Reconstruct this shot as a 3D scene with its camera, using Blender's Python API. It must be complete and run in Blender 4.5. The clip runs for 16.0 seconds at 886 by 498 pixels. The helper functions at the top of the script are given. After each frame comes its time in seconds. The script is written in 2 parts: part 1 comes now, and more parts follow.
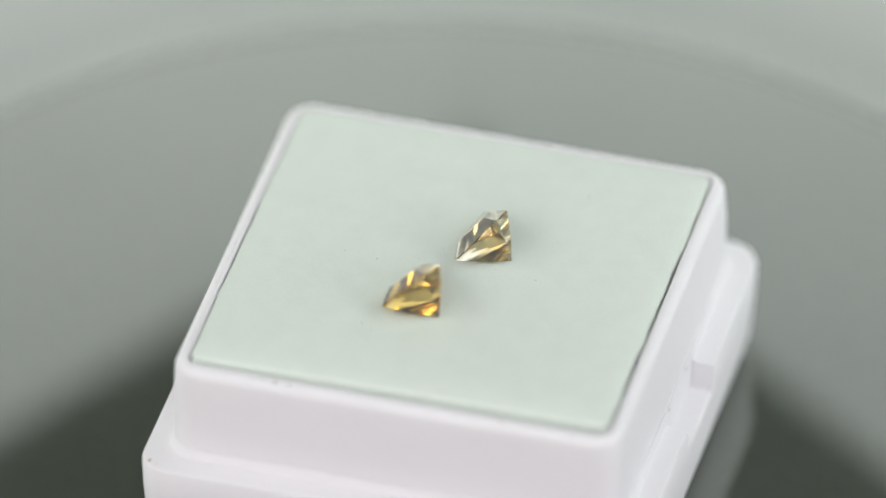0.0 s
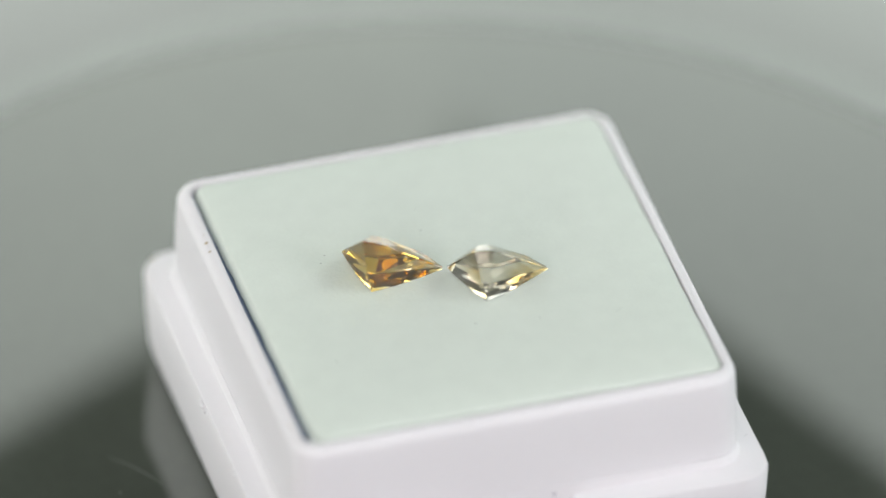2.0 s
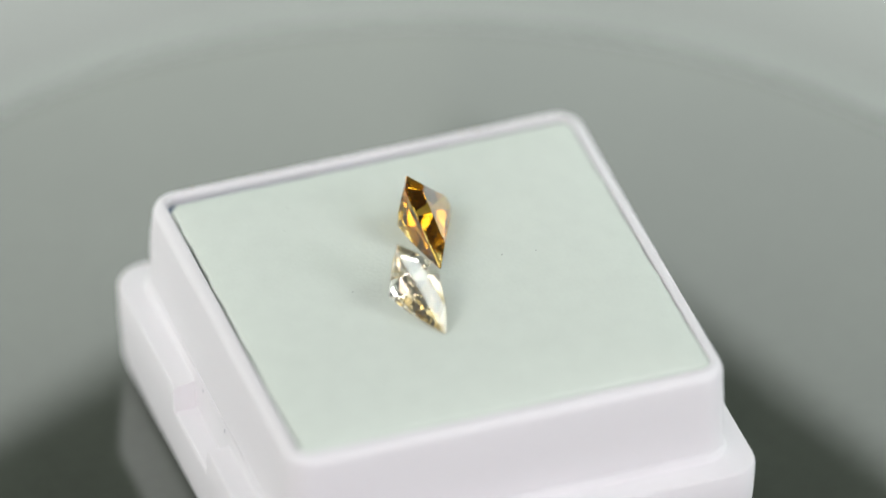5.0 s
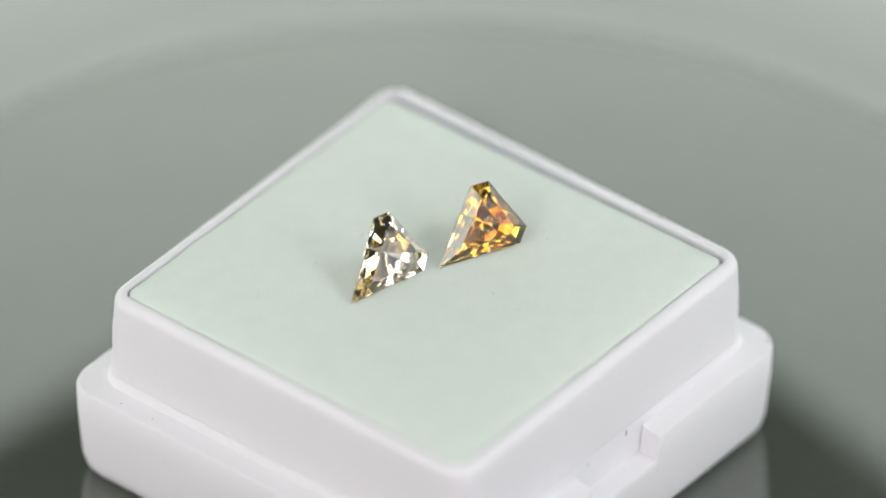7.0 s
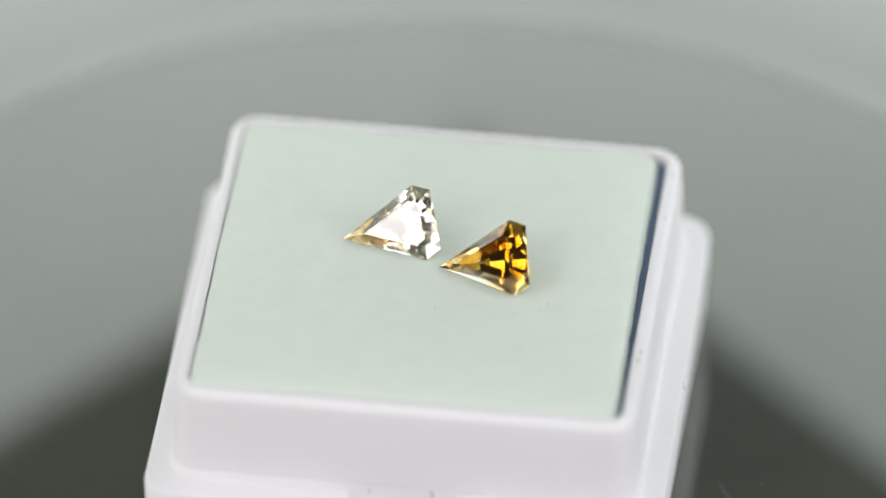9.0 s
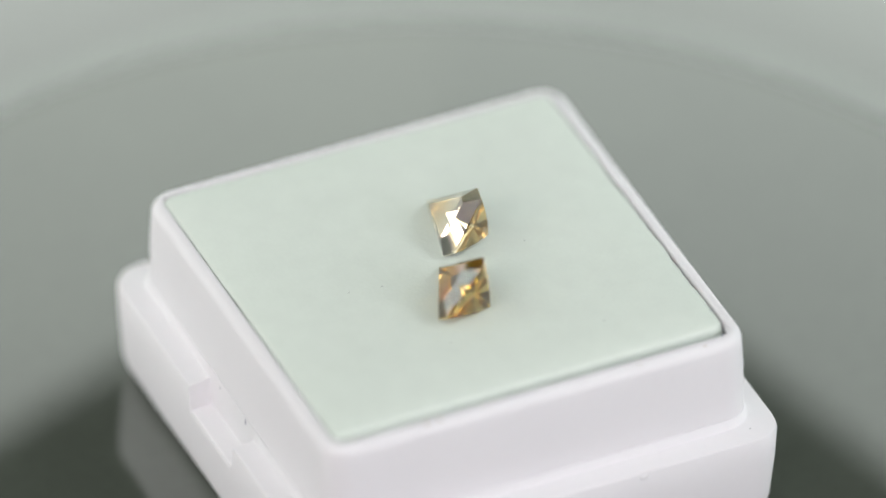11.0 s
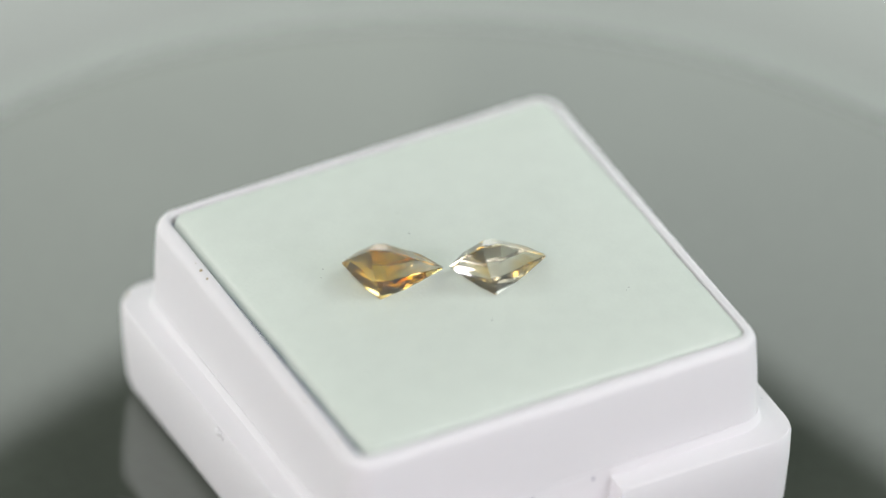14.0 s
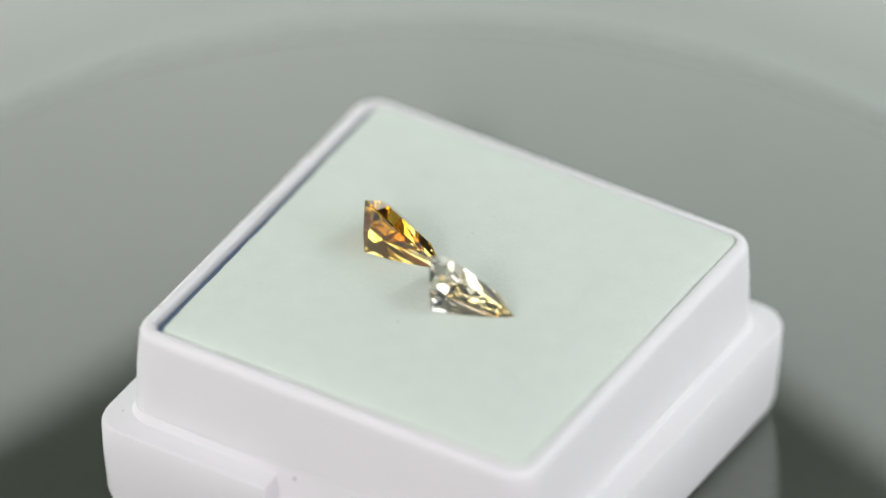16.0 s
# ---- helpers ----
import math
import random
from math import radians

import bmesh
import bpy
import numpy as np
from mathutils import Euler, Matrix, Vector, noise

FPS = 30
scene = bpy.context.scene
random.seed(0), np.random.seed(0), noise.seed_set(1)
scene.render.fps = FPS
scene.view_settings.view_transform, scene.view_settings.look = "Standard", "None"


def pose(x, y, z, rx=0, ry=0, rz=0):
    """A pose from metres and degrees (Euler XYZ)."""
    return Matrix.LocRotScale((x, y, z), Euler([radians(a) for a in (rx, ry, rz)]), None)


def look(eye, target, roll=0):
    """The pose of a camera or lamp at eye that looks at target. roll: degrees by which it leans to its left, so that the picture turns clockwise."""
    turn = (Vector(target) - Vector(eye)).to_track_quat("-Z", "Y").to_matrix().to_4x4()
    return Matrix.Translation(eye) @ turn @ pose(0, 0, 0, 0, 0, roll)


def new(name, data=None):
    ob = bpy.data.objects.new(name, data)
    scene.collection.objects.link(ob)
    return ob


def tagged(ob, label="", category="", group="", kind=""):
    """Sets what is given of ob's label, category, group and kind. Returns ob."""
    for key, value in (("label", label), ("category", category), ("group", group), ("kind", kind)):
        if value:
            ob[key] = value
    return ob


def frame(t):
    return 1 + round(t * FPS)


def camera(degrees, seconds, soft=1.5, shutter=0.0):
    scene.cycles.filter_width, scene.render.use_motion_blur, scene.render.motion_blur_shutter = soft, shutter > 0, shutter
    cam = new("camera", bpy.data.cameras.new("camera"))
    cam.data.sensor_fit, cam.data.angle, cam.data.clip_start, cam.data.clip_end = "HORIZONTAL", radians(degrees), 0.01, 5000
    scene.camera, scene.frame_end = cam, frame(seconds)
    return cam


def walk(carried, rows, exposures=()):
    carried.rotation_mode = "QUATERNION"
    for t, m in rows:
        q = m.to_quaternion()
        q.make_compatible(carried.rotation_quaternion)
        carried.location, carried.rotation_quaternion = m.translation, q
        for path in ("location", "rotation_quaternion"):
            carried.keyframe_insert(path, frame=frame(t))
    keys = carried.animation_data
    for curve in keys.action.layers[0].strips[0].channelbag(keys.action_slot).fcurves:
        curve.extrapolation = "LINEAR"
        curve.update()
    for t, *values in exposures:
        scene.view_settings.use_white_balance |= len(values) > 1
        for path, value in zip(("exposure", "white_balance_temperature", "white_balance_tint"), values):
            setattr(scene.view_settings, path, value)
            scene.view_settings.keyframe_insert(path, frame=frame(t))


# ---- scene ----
cam = camera(3.997, 16.0, soft=1.6)
cam.data.dof.use_dof = True
cam.data.dof.focus_distance = 0.9885
cam.data.dof.aperture_fstop = 9.8
EYE = (0.0, -0.77706, 0.62867)
AIM = (0.00015, 0.0, 0.01970)
walk(cam, [(0.0, look(EYE, AIM, 0.573)), (16.0, look(EYE, AIM, 0.573))])

# ---------------------------------------------------------------- light
scene.view_settings.exposure = 0.08
scene.cycles.transparent_max_bounces = 32
scene.cycles.max_bounces = 24
scene.cycles.transmission_bounces = 24
scene.cycles.glossy_bounces = 12
world = bpy.data.worlds.new("dark_room")
scene.world = world
world.use_nodes = True
world.node_tree.nodes["Background"].inputs[0].default_value = (0.93, 1.0, 0.95, 1)
world.node_tree.nodes["Background"].inputs[1].default_value = 0.035


def area_lamp(name, eye, target, w, h, watts, colour):
    """An area lamp outside the view; the fills among them are added."""
    data = bpy.data.lights.new(name, "AREA")
    data.shape, data.size, data.size_y = "RECTANGLE", w, h
    data.energy, data.color = watts, colour
    ob = new(name, data)
    ob.matrix_world = look(eye, target)
    return ob


area_lamp("softbox_front", (-0.58, -0.54, 0.53), (0, 0, 0.015), 0.42, 0.42, 1.0, (1.0, 0.915, 0.91))
area_lamp("softbox_front", (0.710, -0.420, 0.460), (0, 0, 0.015), 0.30, 0.24, 1.15, (0.955, 0.935, 1.0))
# two low fills, added to brighten the box's front faces
area_lamp("softbox_low", (0.773, -0.502, 0.23), (0, 0, 0.015), 0.46, 0.26, 1.3, (0.93, 0.915, 1.0))
area_lamp("softbox_low", (-0.20, -0.92, 0.25), (0, 0, 0.015), 0.66, 0.30, 2.6, (1.0, 0.945, 0.965))
area_lamp("softbox_key", (-0.470, -0.512, 0.477), (0, 0, 0.018), 0.25, 0.15, 0.74, (1.0, 0.955, 0.945))
area_lamp("softbox_side", (-0.60, -0.06, 0.66), (0, 0, 0.015), 0.28, 0.28, 1.1, (0.93, 1.0, 0.95))
# added fill that mirrors the left side lamp and evens out the light
area_lamp("softbox_side", (0.60, 0.0, 0.68), (0, 0, 0.015), 0.28, 0.28, 1.65, (0.93, 1.0, 0.97))
# overhead fill, added to brighten the foam and the front faces
area_lamp("softbox_top", (0, -0.40, 0.53), (0, 0, 0.015), 0.34, 0.20, 1.0, (0.94, 1.0, 0.97))


# ---------------------------------------------------------------- materials
def material(name, colour, rough=0.5, metal=0.0, ior=1.5, transmission=0.0, vary=0.0, scale=200.0, bump=0.0, bump_scale=3000.0,
             rough_vary=0.0):
    """A principled material with two scales of variation in its colour, gloss and relief."""
    m = bpy.data.materials.new(name)
    m.use_nodes = True
    nt = m.node_tree
    b = nt.nodes["Principled BSDF"]
    b.inputs["Base Color"].default_value = (*colour, 1)
    b.inputs["Roughness"].default_value = rough
    b.inputs["Metallic"].default_value = metal
    b.inputs["IOR"].default_value = ior
    b.inputs["Transmission Weight"].default_value = transmission
    if vary or bump or rough_vary:
        co = nt.nodes.new("ShaderNodeTexCoord")
        big = nt.nodes.new("ShaderNodeTexNoise")
        big.inputs["Scale"].default_value, big.inputs["Detail"].default_value = scale, 4
        fine = nt.nodes.new("ShaderNodeTexNoise")
        fine.inputs["Scale"].default_value, fine.inputs["Detail"].default_value = bump_scale, 3
        nt.links.new(co.outputs["Object"], big.inputs["Vector"])
        nt.links.new(co.outputs["Object"], fine.inputs["Vector"])
        if vary:
            both = nt.nodes.new("ShaderNodeMix")
            both.inputs[0].default_value = 0.35
            nt.links.new(big.outputs["Fac"], both.inputs[2])
            nt.links.new(fine.outputs["Fac"], both.inputs[3])
            ramp = nt.nodes.new("ShaderNodeMapRange")
            ramp.inputs["From Min"].default_value, ramp.inputs["From Max"].default_value = 0.3, 0.7
            ramp.inputs["To Min"].default_value, ramp.inputs["To Max"].default_value = 1 - vary, 1 + vary
            nt.links.new(both.outputs[0], ramp.inputs["Value"])
            mul = nt.nodes.new("ShaderNodeVectorMath")
            mul.operation = "SCALE"
            mul.inputs[0].default_value = colour
            nt.links.new(ramp.outputs[0], mul.inputs["Scale"])
            nt.links.new(mul.outputs[0], b.inputs["Base Color"])
        if rough_vary:
            rr = nt.nodes.new("ShaderNodeMapRange")
            rr.inputs["From Min"].default_value, rr.inputs["From Max"].default_value = 0.3, 0.7
            rr.inputs["To Min"].default_value, rr.inputs["To Max"].default_value = rough - rough_vary, rough + rough_vary
            nt.links.new(big.outputs["Fac"], rr.inputs["Value"])
            nt.links.new(rr.outputs[0], b.inputs["Roughness"])
        if bump:
            bp = nt.nodes.new("ShaderNodeBump")
            bp.inputs["Strength"].default_value, bp.inputs["Distance"].default_value = bump, 0.0002
            nt.links.new(fine.outputs["Fac"], bp.inputs["Height"])
            nt.links.new(bp.outputs[0], b.inputs["Normal"])
    return m


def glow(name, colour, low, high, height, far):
    """Emissive cloth, light painted a little stronger near the ground and the walls' corner."""
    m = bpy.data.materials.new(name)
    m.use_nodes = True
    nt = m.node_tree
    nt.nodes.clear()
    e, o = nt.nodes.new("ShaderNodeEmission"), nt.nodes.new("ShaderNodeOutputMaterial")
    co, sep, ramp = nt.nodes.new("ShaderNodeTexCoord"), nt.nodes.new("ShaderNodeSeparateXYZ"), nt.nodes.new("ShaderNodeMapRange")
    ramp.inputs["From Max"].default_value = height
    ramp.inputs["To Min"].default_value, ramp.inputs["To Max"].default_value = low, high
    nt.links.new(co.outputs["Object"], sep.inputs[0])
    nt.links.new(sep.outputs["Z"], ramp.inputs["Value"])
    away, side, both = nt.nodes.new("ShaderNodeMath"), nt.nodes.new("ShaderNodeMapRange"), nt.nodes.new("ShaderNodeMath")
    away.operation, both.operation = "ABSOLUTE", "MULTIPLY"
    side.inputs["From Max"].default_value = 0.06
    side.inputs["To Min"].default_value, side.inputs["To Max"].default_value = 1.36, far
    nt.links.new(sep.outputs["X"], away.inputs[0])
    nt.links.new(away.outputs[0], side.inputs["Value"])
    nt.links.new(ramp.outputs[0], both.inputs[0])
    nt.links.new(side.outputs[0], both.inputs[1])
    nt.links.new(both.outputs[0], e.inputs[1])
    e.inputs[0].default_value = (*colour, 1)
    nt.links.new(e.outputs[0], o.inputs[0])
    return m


def crystal(name, ior):
    """Clear polished stone; its colour lies in the body under the facets."""
    m = bpy.data.materials.new(name)
    m.use_nodes = True
    nt = m.node_tree
    nt.nodes.clear()
    g, o = nt.nodes.new("ShaderNodeBsdfGlass"), nt.nodes.new("ShaderNodeOutputMaterial")
    g.inputs["Color"].default_value = (1, 1, 1, 1)
    g.inputs["Roughness"].default_value = 0.0
    g.inputs["IOR"].default_value = ior
    nt.links.new(g.outputs[0], o.inputs[0])
    return m


def body_tint(name, blunt, tip, start, end):
    """Tints the light each time it crosses the stone's body; the colour is zoned from the blunt end to the tip, as it grew."""
    m = bpy.data.materials.new(name)
    m.use_nodes = True
    nt = m.node_tree
    nt.nodes.clear()
    g, o = nt.nodes.new("ShaderNodeBsdfTransparent"), nt.nodes.new("ShaderNodeOutputMaterial")
    co, sep = nt.nodes.new("ShaderNodeTexCoord"), nt.nodes.new("ShaderNodeSeparateXYZ")
    zone, mix = nt.nodes.new("ShaderNodeMapRange"), nt.nodes.new("ShaderNodeMix")
    zone.interpolation_type = "SMOOTHSTEP"
    zone.inputs["From Min"].default_value, zone.inputs["From Max"].default_value = start, end
    mix.data_type = "RGBA"
    mix.inputs[6].default_value, mix.inputs[7].default_value = (*blunt, 1), (*tip, 1)
    nt.links.new(co.outputs["Object"], sep.inputs[0])
    nt.links.new(sep.outputs["X"], zone.inputs["Value"])
    nt.links.new(zone.outputs[0], mix.inputs[0])
    nt.links.new(mix.outputs[2], g.inputs["Color"])
    nt.links.new(g.outputs[0], o.inputs[0])
    return m


STONE = crystal("polished_stone", 1.94)
GOLD = (body_tint("golden_body", (0.946, 0.885, 0.67), (0.99, 0.975, 0.955), -0.0004, 0.0024),
        body_tint("golden_core", (0.945, 0.874, 0.62), (0.985, 0.962, 0.92), -0.0004, 0.0022),
        body_tint("golden_heart", (0.950, 0.880, 0.64), (0.975, 0.945, 0.86), -0.0002, 0.0018))
PALE = (body_tint("champagne_body", (0.988, 0.984, 0.976), (0.962, 0.915, 0.79), 0.0016, 0.0042),
        body_tint("champagne_core", (0.984, 0.974, 0.956), (0.955, 0.895, 0.73), 0.0008, 0.0032),
        body_tint("champagne_heart", (0.988, 0.968, 0.93), (0.965, 0.91, 0.77), 0.0005, 0.0024))
PLASTIC = material("white_plastic", (0.775, 0.752, 0.778), 0.52, ior=1.4, vary=0.012, scale=120, bump=0.03, bump_scale=1500, rough_vary=0.06)
PLASTIC.node_tree.nodes["Principled BSDF"].inputs["Subsurface Weight"].default_value = 0.35
PLASTIC.node_tree.nodes["Principled BSDF"].inputs["Subsurface Scale"].default_value = 0.0008
PLASTIC.node_tree.nodes["Principled BSDF"].inputs["Subsurface Radius"].default_value = (1.0, 0.96, 0.94)
FOAM = material("pale_foam", (0.703, 0.757, 0.698), 0.95, vary=0.026, scale=520, bump=0.2, bump_scale=3800)
# dark lower foam, with the slit's bluish shade painted into its colour
BACKING = material("dark_foam_slit_shade", (0.14, 0.19, 0.29), 0.9, vary=0.1, scale=300, bump=0.4, bump_scale=3000)
ACRYLIC = material("dark_acrylic", (0.064, 0.073, 0.059), 0.05, ior=2.05, vary=0.10, scale=60, bump=0.01, bump_scale=700, rough_vary=0.02)
BAND = material("satin_band", (0.262, 0.275, 0.262), 0.6, vary=0.04, scale=80, bump=0.05, bump_scale=900)
TABLE = material("grey_table", (0.270, 0.278, 0.268), 0.7, vary=0.03, scale=30, bump=0.1, bump_scale=500)
SCUFF = material("grey_scuff", (0.44, 0.42, 0.48), 0.6)
FLECK = material("dark_fleck", (0.05, 0.05, 0.055), 0.8)
GREY_FLECK = material("grey_fleck", (0.16, 0.165, 0.16), 0.8)
DUST = material("pale_dust", (0.075, 0.08, 0.07), 0.8)
TAN = material("tan_fleck", (0.42, 0.33, 0.20), 0.8)
# a brighter and a dimmer copy of one cloth; the difference is painted
TENT_GLOW = glow("tent_glow", (0.935, 1.0, 0.945), 1.98, 1.30, 0.0556, 0.90)
TENT_GLOW_DIM = glow("tent_glow_dim", (0.93, 1.0, 0.955), 2.06, 1.20, 0.0556, 0.80)


# ---------------------------------------------------------------- helpers
def part(name, bm, mat, parent=None, label="", smooth=False):
    """Links a bmesh as one mesh object under a thing or a part."""
    me = bpy.data.meshes.new(name)
    bmesh.ops.recalc_face_normals(bm, faces=bm.faces)
    bm.to_mesh(me)
    bm.free()
    me.materials.append(mat)
    for f in me.polygons:
        f.use_smooth = smooth
    if smooth:
        me.set_sharp_from_angle(angle=radians(42))
    ob = new(name, me)
    if parent is not None:
        ob.parent = parent
    if label:
        tagged(ob, label)
    return ob


def outline(hx, hy, r, n=8):
    """A rounded rectangle, counter-clockwise."""
    pts = []
    for k, (sx, sy) in enumerate(((1, -1), (1, 1), (-1, 1), (-1, -1))):
        for i in range(n + 1):
            a = radians(-90 + 90 * k + 90 * i / n)
            pts.append((sx * (hx - r) + r * math.cos(a), sy * (hy - r) + r * math.sin(a)))
    return pts


def loft(rings, close=False):
    """Skins rings of equal length; caps the first and last, or joins them."""
    bm = bmesh.new()
    vs = [[bm.verts.new(p) for p in ring] for ring in rings]
    pairs = list(zip(vs, vs[1:]))
    if close:
        pairs.append((vs[-1], vs[0]))
    for a, b in pairs:
        for i in range(len(a)):
            j = (i + 1) % len(a)
            bm.faces.new((a[i], a[j], b[j], b[i]))
    if not close:
        bm.faces.new(vs[0][::-1])
        bm.faces.new(vs[-1])
    return bm


# ---------------------------------------------------------------- setting
def build_table():
    bm = bmesh.new()
    bmesh.ops.create_grid(bm, x_segments=4, y_segments=4, size=3.0)
    ob = part("ground", bm, TABLE)
    ob.location = (0, 0, -0.0013)
    tagged(ob, "pale grey table top under the turntable", "table top", kind="structure")


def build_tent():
    """Two glowing cloth walls, out of view, that meet in a corner behind the turntable."""
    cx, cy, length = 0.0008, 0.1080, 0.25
    for s, turn, h, cloth in ((-1, 44.7, 0.0556, TENT_GLOW), (1, 51.3, 0.0514, TENT_GLOW_DIM)):
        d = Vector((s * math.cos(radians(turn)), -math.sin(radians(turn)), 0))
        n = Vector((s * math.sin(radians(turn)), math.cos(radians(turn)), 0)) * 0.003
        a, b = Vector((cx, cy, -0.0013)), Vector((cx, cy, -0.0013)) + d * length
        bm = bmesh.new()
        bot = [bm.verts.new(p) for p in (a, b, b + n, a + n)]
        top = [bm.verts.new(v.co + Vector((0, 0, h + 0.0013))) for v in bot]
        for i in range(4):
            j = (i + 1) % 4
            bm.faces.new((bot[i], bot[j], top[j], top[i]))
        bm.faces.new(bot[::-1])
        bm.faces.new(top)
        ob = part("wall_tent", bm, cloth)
        tagged(ob, "glowing white cloth wall of a small light tent, brightness painted in", "tent wall", kind="structure")


# ---------------------------------------------------------------- things
def ring_at(r, z, n=160):
    return [(r * math.cos(2 * math.pi * i / n), r * math.sin(2 * math.pi * i / n), z) for i in range(n)]


def build_turntable():
    e = tagged(new("turntable"), "dark glossy round acrylic turntable turning slowly", "turntable")
    prof = [(0.0592, -0.0012), (0.0594, -0.0011), (0.0594, -0.0008), (0.0591, -0.0005), (0.0558, -0.0002), (0.0556, -0.0003)]
    part("plate", loft([ring_at(0.0555, -0.0012), ring_at(0.0555, 0.0)]), ACRYLIC, e)
    part("edge_ring", loft([ring_at(r, z) for r, z in prof] + [ring_at(0.0556, -0.0012)], close=True), BAND, e, "satin grey outer band", smooth=True)
    # a pale scratch and some dust on the plate
    path = [(-12.2, -23.0), (-11.1, -22.5), (-10.0, -21.95), (-8.5, -21.45), (-7.0, -21.1)]
    bm = bmesh.new()
    low, high = [], []
    for i, (x, y) in enumerate(path):
        w = 0.00010 * (0.3, 0.8, 1.0, 0.9, 0.2)[i]
        low.append(bm.verts.new((x * 1e-3 + w * 0.4, y * 1e-3 - w, 0.00001)))
        high.append(bm.verts.new((x * 1e-3 - w * 0.4, y * 1e-3 + w, 0.00002)))
    for i in range(len(path) - 1):
        bm.faces.new((low[i], low[i + 1], high[i + 1], high[i]))
    part("scratch", bm, DUST, e, "pale scratch")
    rnd = random.Random(9)
    for x, y, r in ((-7.83, -24.49, 150),):
        bm = bmesh.new()
        bmesh.ops.create_icosphere(bm, subdivisions=1, radius=r * 1e-6)
        for v in bm.verts:
            v.co *= rnd.uniform(0.7, 1.3)
            v.co.z *= 0.3
        bmesh.ops.translate(bm, verts=bm.verts, vec=(x * 1e-3, y * 1e-3, 0.00002))
        part("dust_speck", bm, DUST, e)
    return e


BOX_TURN = 75.22
BOX_PLACE = (0.00099, 0.00060)
HALF_STEP, HALF_TOP, LEDGE, RIM, FOAM_TOP = 0.0202, 0.01790, 0.00875, 0.01732, 0.01775
NOTCH = 0.0042


def step_ring(h, z, r, hn=None, zn=None):
    """A rounded square with extra corners at the two thumb notches; inside a notch it runs at half width hn and height zn."""
    hn, zn = (h if hn is None else hn), (z if zn is None else zn)
    ring = []
    n = 8
    for k, (sx, sy) in enumerate(((1, -1), (1, 1), (-1, 1), (-1, -1))):
        for i in range(n + 1):
            a = radians(-90 + 90 * k + 90 * i / n)
            ring.append((sx * (h - r) + r * math.cos(a), sy * (h - r) + r * math.sin(a), z))
        if k in (1, 3):
            s = -sx
            ring.append((-s * NOTCH, sy * h, z))
            ring.append((-s * (NOTCH - 0.00025), sy * hn, zn))
            ring.append((s * (NOTCH - 0.00025), sy * hn, zn))
            ring.append((s * NOTCH, sy * h, z))
    return ring


def build_box():
    e = tagged(new("gem_box"), "stepped white plastic gem box with a foam pad, on the turntable", "gem box")
    H, T, L = HALF_STEP, HALF_TOP, LEDGE
    f = 0.0023
    rings = [step_ring(H - 0.0017, 0.0, 0.0020), step_ring(H - 0.0010, 0.0003, 0.0023), step_ring(H - 0.0006, 0.0009, 0.0025),
             step_ring(H - 0.0004, 0.0018, 0.0025),
             step_ring(H - 0.00015, L - 0.0006 - f, 0.0025),
             step_ring(H - 0.00008, L - 0.0005, 0.0025, H - 0.00015, L - f - 0.0004),
             step_ring(H - 0.0002, L - 0.0001, 0.0025, H - 0.0003, L - f - 0.0001),
             step_ring(H - 0.0006, L, 0.0024, H - 0.0007, L - f),
             step_ring(T + 0.0009, L + 0.00003, 0.0025, T + 0.0007, L - f + 0.00003),
             step_ring(T + 0.00045, L + 0.00025, 0.0024, T + 0.0004, L - f + 0.0002),
             step_ring(T + 0.00022, L + 0.0010, 0.0023, T + 0.00022, L + 0.0010),
             step_ring(T - 0.0006, L + 0.0011, 0.0023, T - 0.0006, L + 0.0011)]
    part("base", loft(rings), PLASTIC, e, smooth=True)
    # the tray's lip: a wide soft round outside, sharper inside; its well lies a little off the middle
    lip = 0.00092
    profile = [(T + 0.0002, L - 0.003, 0, 0, 0.0022), (T + 0.00012, RIM - 0.0035, 0, 0.00004, 0.0022)]
    for k in range(8):
        a = radians(90 * k / 7)
        profile.append((T - lip + lip * math.cos(a), RIM - lip + lip * math.sin(a), 0, 0.00008, 0.0022 - lip + lip * math.cos(a)))
    profile += [(T - 0.00100, RIM - 0.00002, 0.00004, 0.0001, 0.0011), (T - 0.00106, RIM - 0.00012, 0.00006, 0.0001, 0.0010),
                (T - 0.00109, RIM - 0.0004, 0.00006, 0.0001, 0.0009), (T - 0.00112, RIM - 0.002, 0.00006, 0.0001, 0.0008), (T - 0.0012, 0.004, 0.00006, 0.0001, 0.0008),
                (0.0155, 0.0039, 0, 0, 0.0008), (0.0155, 0.0030, 0, 0, 0.0008), (T - 0.0002, 0.0030, 0, 0, 0.0008)]
    rim = [[(dx + x, dy + y, z) for x, y in outline(h, h, r)] for h, z, dx, dy, r in profile]
    part("tray", loft(rim, close=True), PLASTIC, e, smooth=True)
    # foam pad, pushed against one side so that a slit stays open on the other; its edges were cut by hand
    x0, x1, y0, y1 = -0.01608, 0.01676, -0.01650, 0.01682
    cut = random.Random(21)

    def ragged(n):
        """The pad's outline, in n steps a side, with a small unevenness along each cut."""
        pts = []
        for (ax, ay), (bx, by), rough in (((x0 + 0.0004, y0), (x1, y0), 0.00007), ((x1, y0), (x1, y1), 0.00003), ((x1, y1), (x0, y1), 0.00004), ((x0, y1), (x0 + 0.0004, y0), 0.00004)):
            d = Vector((bx - ax, by - ay)).normalized()
            drift = 0.0
            for i in range(n):
                drift = 0.7 * drift + cut.uniform(-rough, rough)
                k = 0.0004 / abs(bx - ax + by - ay) if i == 0 else i / n
                pts.append((ax + (bx - ax) * k + d.y * drift, ay + (by - ay) * k - d.x * drift))
        return pts

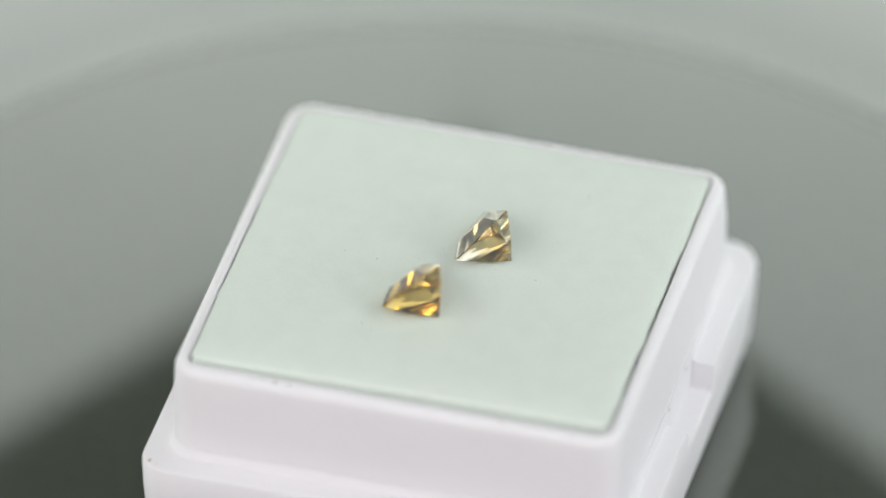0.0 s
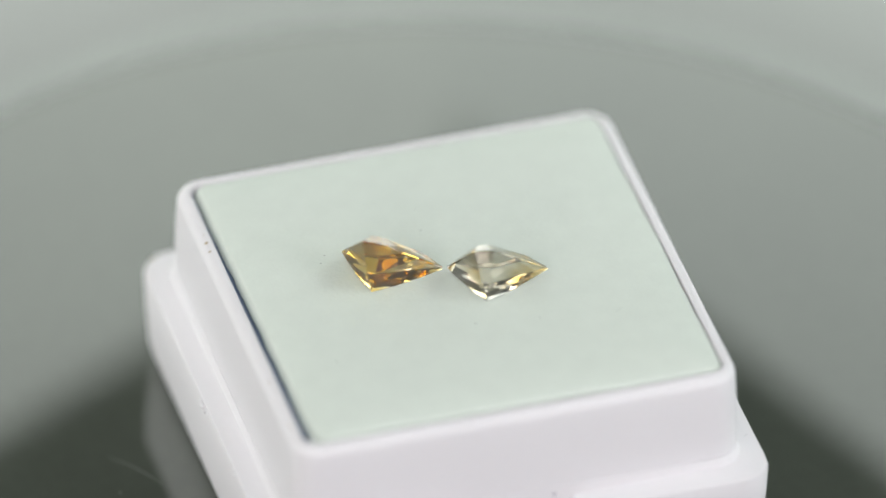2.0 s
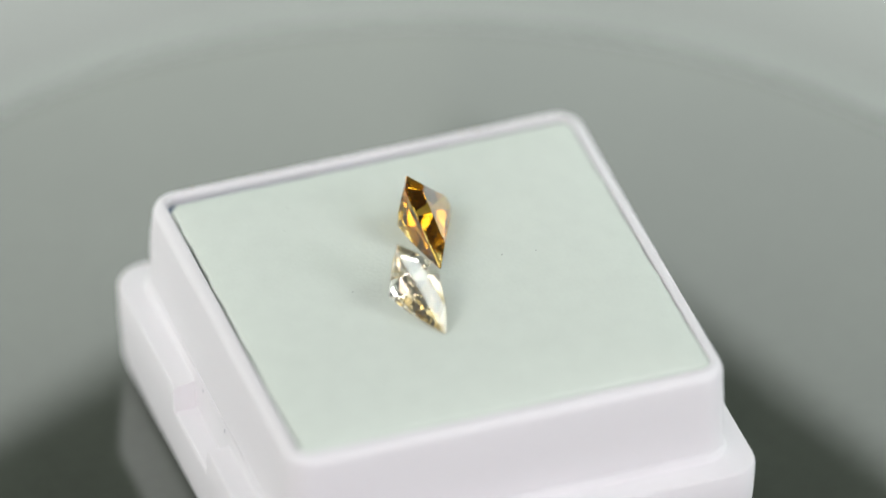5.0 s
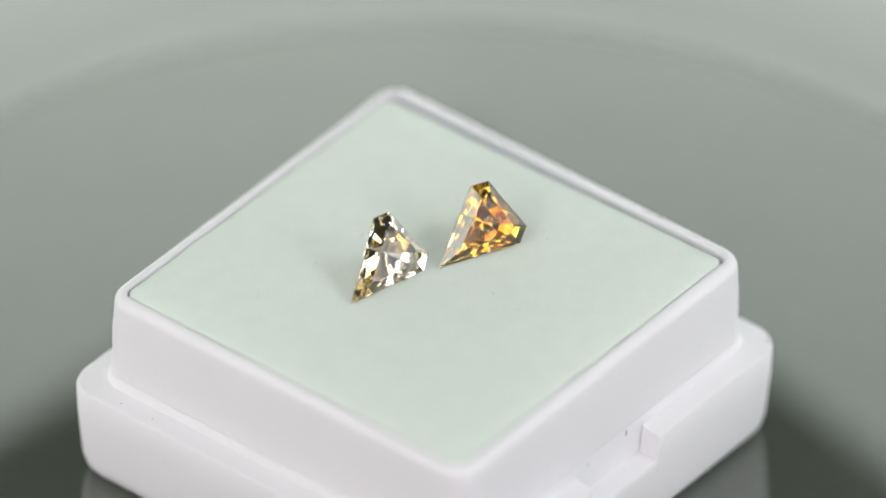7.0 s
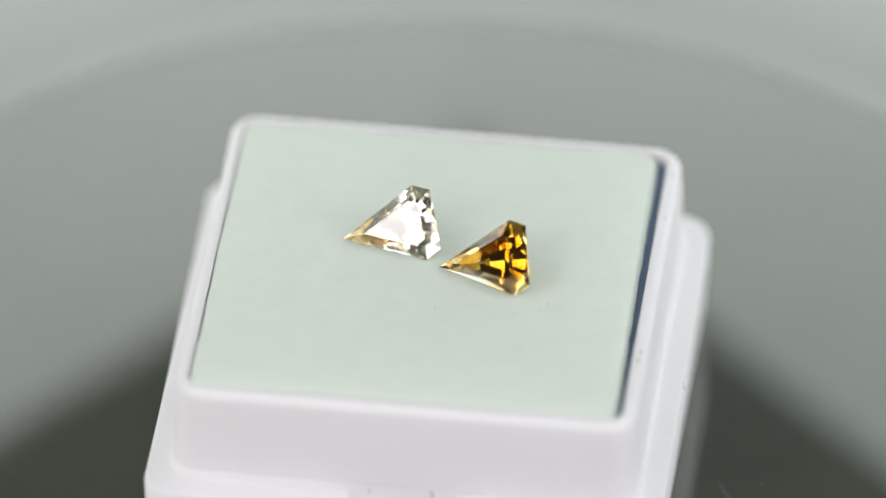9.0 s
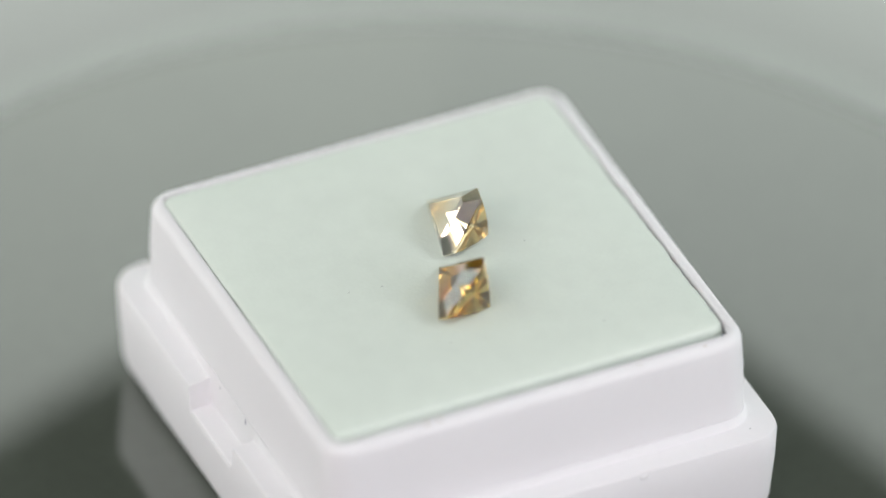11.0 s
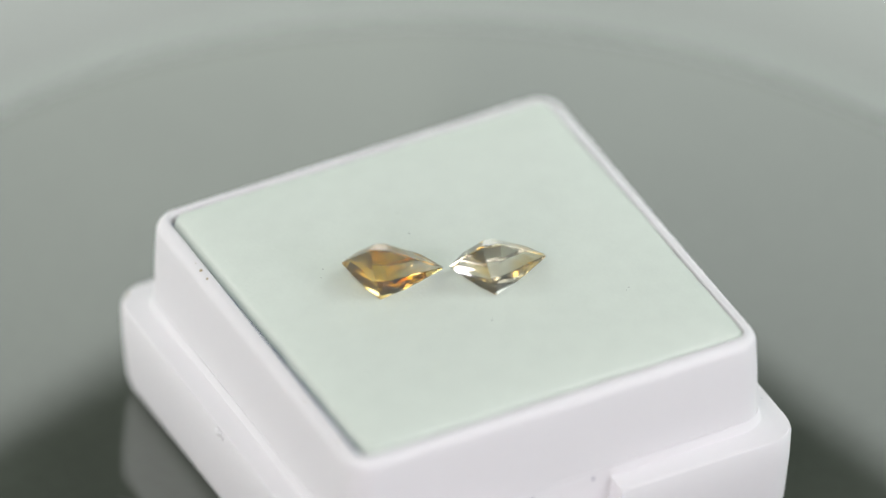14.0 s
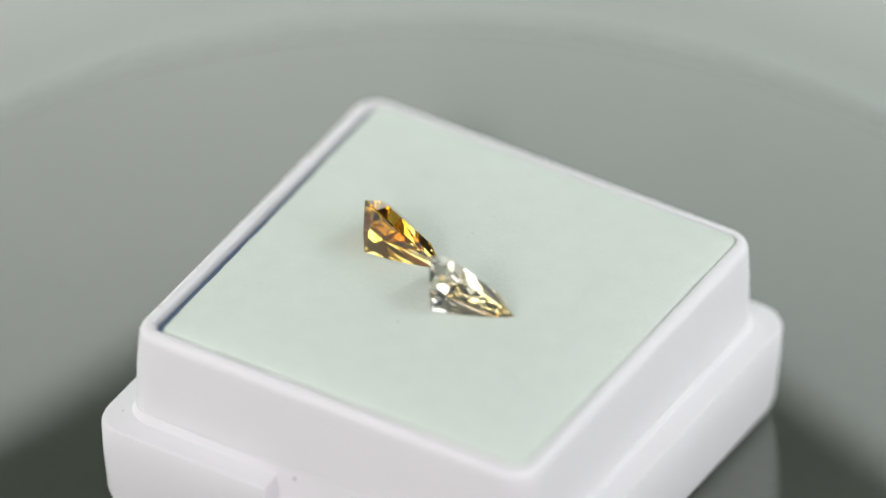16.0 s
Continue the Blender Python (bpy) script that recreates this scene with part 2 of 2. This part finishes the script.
    def block(levels, r):
        return loft([[((x0 + x1) / 2 + x, (y0 + y1) / 2 + y, z) for x, y in outline((x1 - x0) / 2 - d, (y1 - y0) / 2 - d, r, 5)] for d, z in levels])

    F = FOAM_TOP
    edge = ragged(60)
    pad_rings = []
    for d, z in ((0.0, F - 0.0014), (0.0, F - 0.0012), (0.0, F - 0.00062), (0.00005, F - 0.00052), (0.0002, F - 0.00044), (0.0006, F - 0.00034), (0.0013, F - 0.00022),
                 (0.0024, F - 0.0001), (0.0038, F - 0.00003), (0.0056, F)):
        bulge = 0.0003 if z < F - 0.001 else 0.0
        pad_rings.append([(x * (1 - d / 0.0165) - (bulge if x < -0.015 else 0.0), y * (1 - d / 0.0165), z) for x, y in edge])
    part("foam_pad", loft(pad_rings), FOAM, e, "pale foam pad with a slit open along one side", smooth=True)
    # backing widened into the slit, where its colour stands for shade
    x0 -= 0.0006
    part("foam_backing", block(((0.0002, 0.0045), (0.0, F - 0.0014)), 0.0006), BACKING, e, "dark lower half of the foam pad, blue-grey for the slit's shade")
    # dust and marks
    rnd = random.Random(4)
    dots = [(x, y, F, r * 0.8, GREY_FLECK) for x, y, r in ((-0.24, -6.65, 75), (-9.63, 4.03, 70), (-11.87, -8.01, 60), (11.12, -7.88, 65), (-0.98, 5.92, 75), (-9.26, -9.21, 50),
                                                  (-0.68, 8.61, 60), (-9.06, 4.88, 65), (4.76, -7.14, 45), (10.76, -8.07, 50))]
    dots += [(x, y, LEDGE, r, FLECK) for x, y, r in ((18.73, -13.6, 90), (19.3, -14.89, 55), (19.2, -11.76, 60), (-6.27, 18.6, 55), (-7.29, 18.7, 40), (-18.6, -17.6, 75))]
    dots += [(-1.44, 18.75, LEDGE - 0.0023, 65, FLECK)]
    dots += [(x, y, LEDGE - 0.0001, r, TAN) for x, y, r in ((-19.0, 19.2, 190), (-19.3, 18.6, 130))]
    dots += [(x, y, RIM - 0.00008, r, TAN) for x, y, r in ((-17.3, 9.57, 160), (-17.35, 8.45, 120), (-17.4, -14.07, 90), (-17.4, -8.44, 80), (-17.25, 10.6, 90), (-6.66, 17.3, 80))]
    dots += [(x, y, RIM - 0.00012, r, PLASTIC) for x, y, r in ((-17.2, 8.87, 150), (-17.2, 7.8, 120), (-17.25, 6.2, 110), (-17.2, -1.0, 100), (-17.3, 9.1, 170), (-17.2, 3.4, 90), (-17.25, -4.7, 100))]
    for x, y, z, r, mat in dots:
        bm = bmesh.new()
        bmesh.ops.create_icosphere(bm, subdivisions=1, radius=r * 1e-6)
        for v in bm.verts:
            v.co *= rnd.uniform(0.7, 1.25)
            v.co.z *= 0.6
        bmesh.ops.translate(bm, verts=bm.verts, vec=(x * 1e-3, y * 1e-3, z))
        part("speck", bm, mat, e)
    # moulding marks on the two notched sides, and a loose chip in the slit
    for x, y, z, w, h in ((0.1, -18.00, 10.35, 0.10, 0.55), (2.7, -18.15, 8.95, 0.34, 0.80), (-2.6, -18.15, 8.95, 0.32, 0.70), (4.47, -18.15, 9.0, 0.10, 1.1), (-4.5, -18.15, 9.0, 0.10, 0.9),
                          (-2.35, 18.15, 9.2, 0.28, 0.75), (2.5, 18.15, 9.0, 0.2, 0.6), (-4.25, 18.15, 9.1, 0.10, 1.0), (-16.9, -20.03, 6.2, 0.12, 0.2)):
        bm = bmesh.new()
        bmesh.ops.create_icosphere(bm, subdivisions=2, radius=0.5)
        bmesh.ops.transform(bm, matrix=Matrix.Translation((x * 1e-3, y * 1e-3, z * 1e-3)) @ Matrix.Diagonal((w * 1e-3, 0.00004, h * 1e-3, 1)), verts=bm.verts)
        part("moulding_mark", bm, SCUFF, e, smooth=True)
    for x, y, z, sx, sy, sz in ((-16.55, -16.45, 17.25, 0.85, 0.30, 0.22), (-20.15, 1.0, 8.3, 0.45, 1.0, 0.7), (-20.1, 0.3, 8.2, 0.3, 0.5, 0.5), (-20.1, -7.82, 8.3, 0.3, 0.8, 0.4)):
        bm = bmesh.new()
        bmesh.ops.create_icosphere(bm, subdivisions=2, radius=0.5)
        for v in bm.verts:
            v.co *= rnd.uniform(0.8, 1.15)
        bmesh.ops.transform(bm, matrix=Matrix.Translation((x * 1e-3, y * 1e-3, z * 1e-3)) @ Matrix.Diagonal((sx * 1e-3, sy * 1e-3, sz * 1e-3, 1)), verts=bm.verts)
        part("burr", bm, PLASTIC, e, "rough white plastic burr", smooth=True)
    for o in e.children:
        o.matrix_parent_inverse = Matrix.Identity(4)
        o.matrix_basis = pose(*BOX_PLACE, 0, 0, 0, BOX_TURN)
    return e


def build_stone(name, mat, label, m):
    """A kite-shaped cut stone with cut corners: table, crown, thin girdle and stepped pavilion."""
    girdle = [(5.56, 0.0), (-0.72, 2.97), (-2.05, 2.35), (-2.05, -2.35), (-0.72, -2.97)]
    table = [(3.62, 0.0), (-0.48, 1.78), (-1.14, 1.40), (-1.14, -1.40), (-0.48, -1.78)]
    culet = Vector((0.07, 0.0, -3.16))

    def shape(k):
        """The cut shape, shrunk by k about a point inside it."""
        bm = bmesh.new()
        mid = Vector((0.3, 0.0, -0.75))

        def vert(x, y, z):
            return bm.verts.new((mid + (Vector((x, y, z)) - mid) * k) * 0.001)

        def ring(pts, z):
            return [vert(x, y, z) for x, y in pts]

        def toward(f, z):
            return ring([(x * (1 - f) + culet.x * f, y * (1 - f) + culet.y * f) for x, y in girdle], z)

        rows = [ring(table, 0.85), ring(girdle, 0.06), ring(girdle, -0.06), toward(0.29, -1.09), toward(0.62, -2.16)]
        c = vert(*culet)
        for a, b in zip(rows, rows[1:]):
            for i in range(5):
                j = (i + 1) % 5
                bm.faces.new((a[i], a[j], b[j], b[i]))
        for i in range(5):
            bm.faces.new((rows[-1][i], rows[-1][(i + 1) % 5], c))
        bm.faces.new(rows[0])
        return bm

    ob = part(name, shape(1.0), STONE)
    ob.matrix_basis = m
    body = part("body", shape(0.965), mat[0], ob)
    part("core", shape(0.72), mat[1], body)
    part("heart", shape(0.46), mat[2], body)
    return tagged(ob, label, "gemstone", group="pair of stones on the foam")


def frame_of(centre, normal, tip):
    """The pose of a stone from its girdle's centre, its table's normal and a point at its tip."""
    n = Vector(normal).normalized()
    x = Vector(tip) - Vector(centre)
    x = (x - n * x.dot(n)).normalized()
    y = n.cross(x)
    m = Matrix((x, y, n)).transposed().to_4x4()
    m.translation = centre
    return m


DZ = 0.0197
YELLOW = frame_of((-0.002014, -0.004633, 0.000167 + DZ), (-0.58, 0.524, 0.624), (0.000103, 0.000079, -0.00182 + DZ))
WHITE = frame_of((0.003219, 0.001978, 0.000120 + DZ), (-0.712, 0.381, 0.59), (0.00441, 0.007103, -0.001755 + DZ))

build_table()
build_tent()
turntable = build_turntable()
gem_box = build_box()
golden_stone = build_stone("golden_gemstone", GOLD, "golden yellow kite-cut gemstone lying tilted on the foam", YELLOW)
pale_stone = build_stone("pale_gemstone", PALE, "nearly colourless kite-cut gemstone lying tilted on the foam", WHITE)


# ---------------------------------------------------------------- movement
SPEED = 29.106


def motions():
    """All that stands on the turntable goes round with it."""
    for thing, start in ((turntable, pose(0, 0, 0)), (gem_box, pose(0, 0, 0)), (golden_stone, YELLOW), (pale_stone, WHITE)):
        walk(thing, [(k * 0.25, pose(0, 0, 0, 0, 0, -SPEED * k * 0.25) @ start) for k in range(65)])


motions()
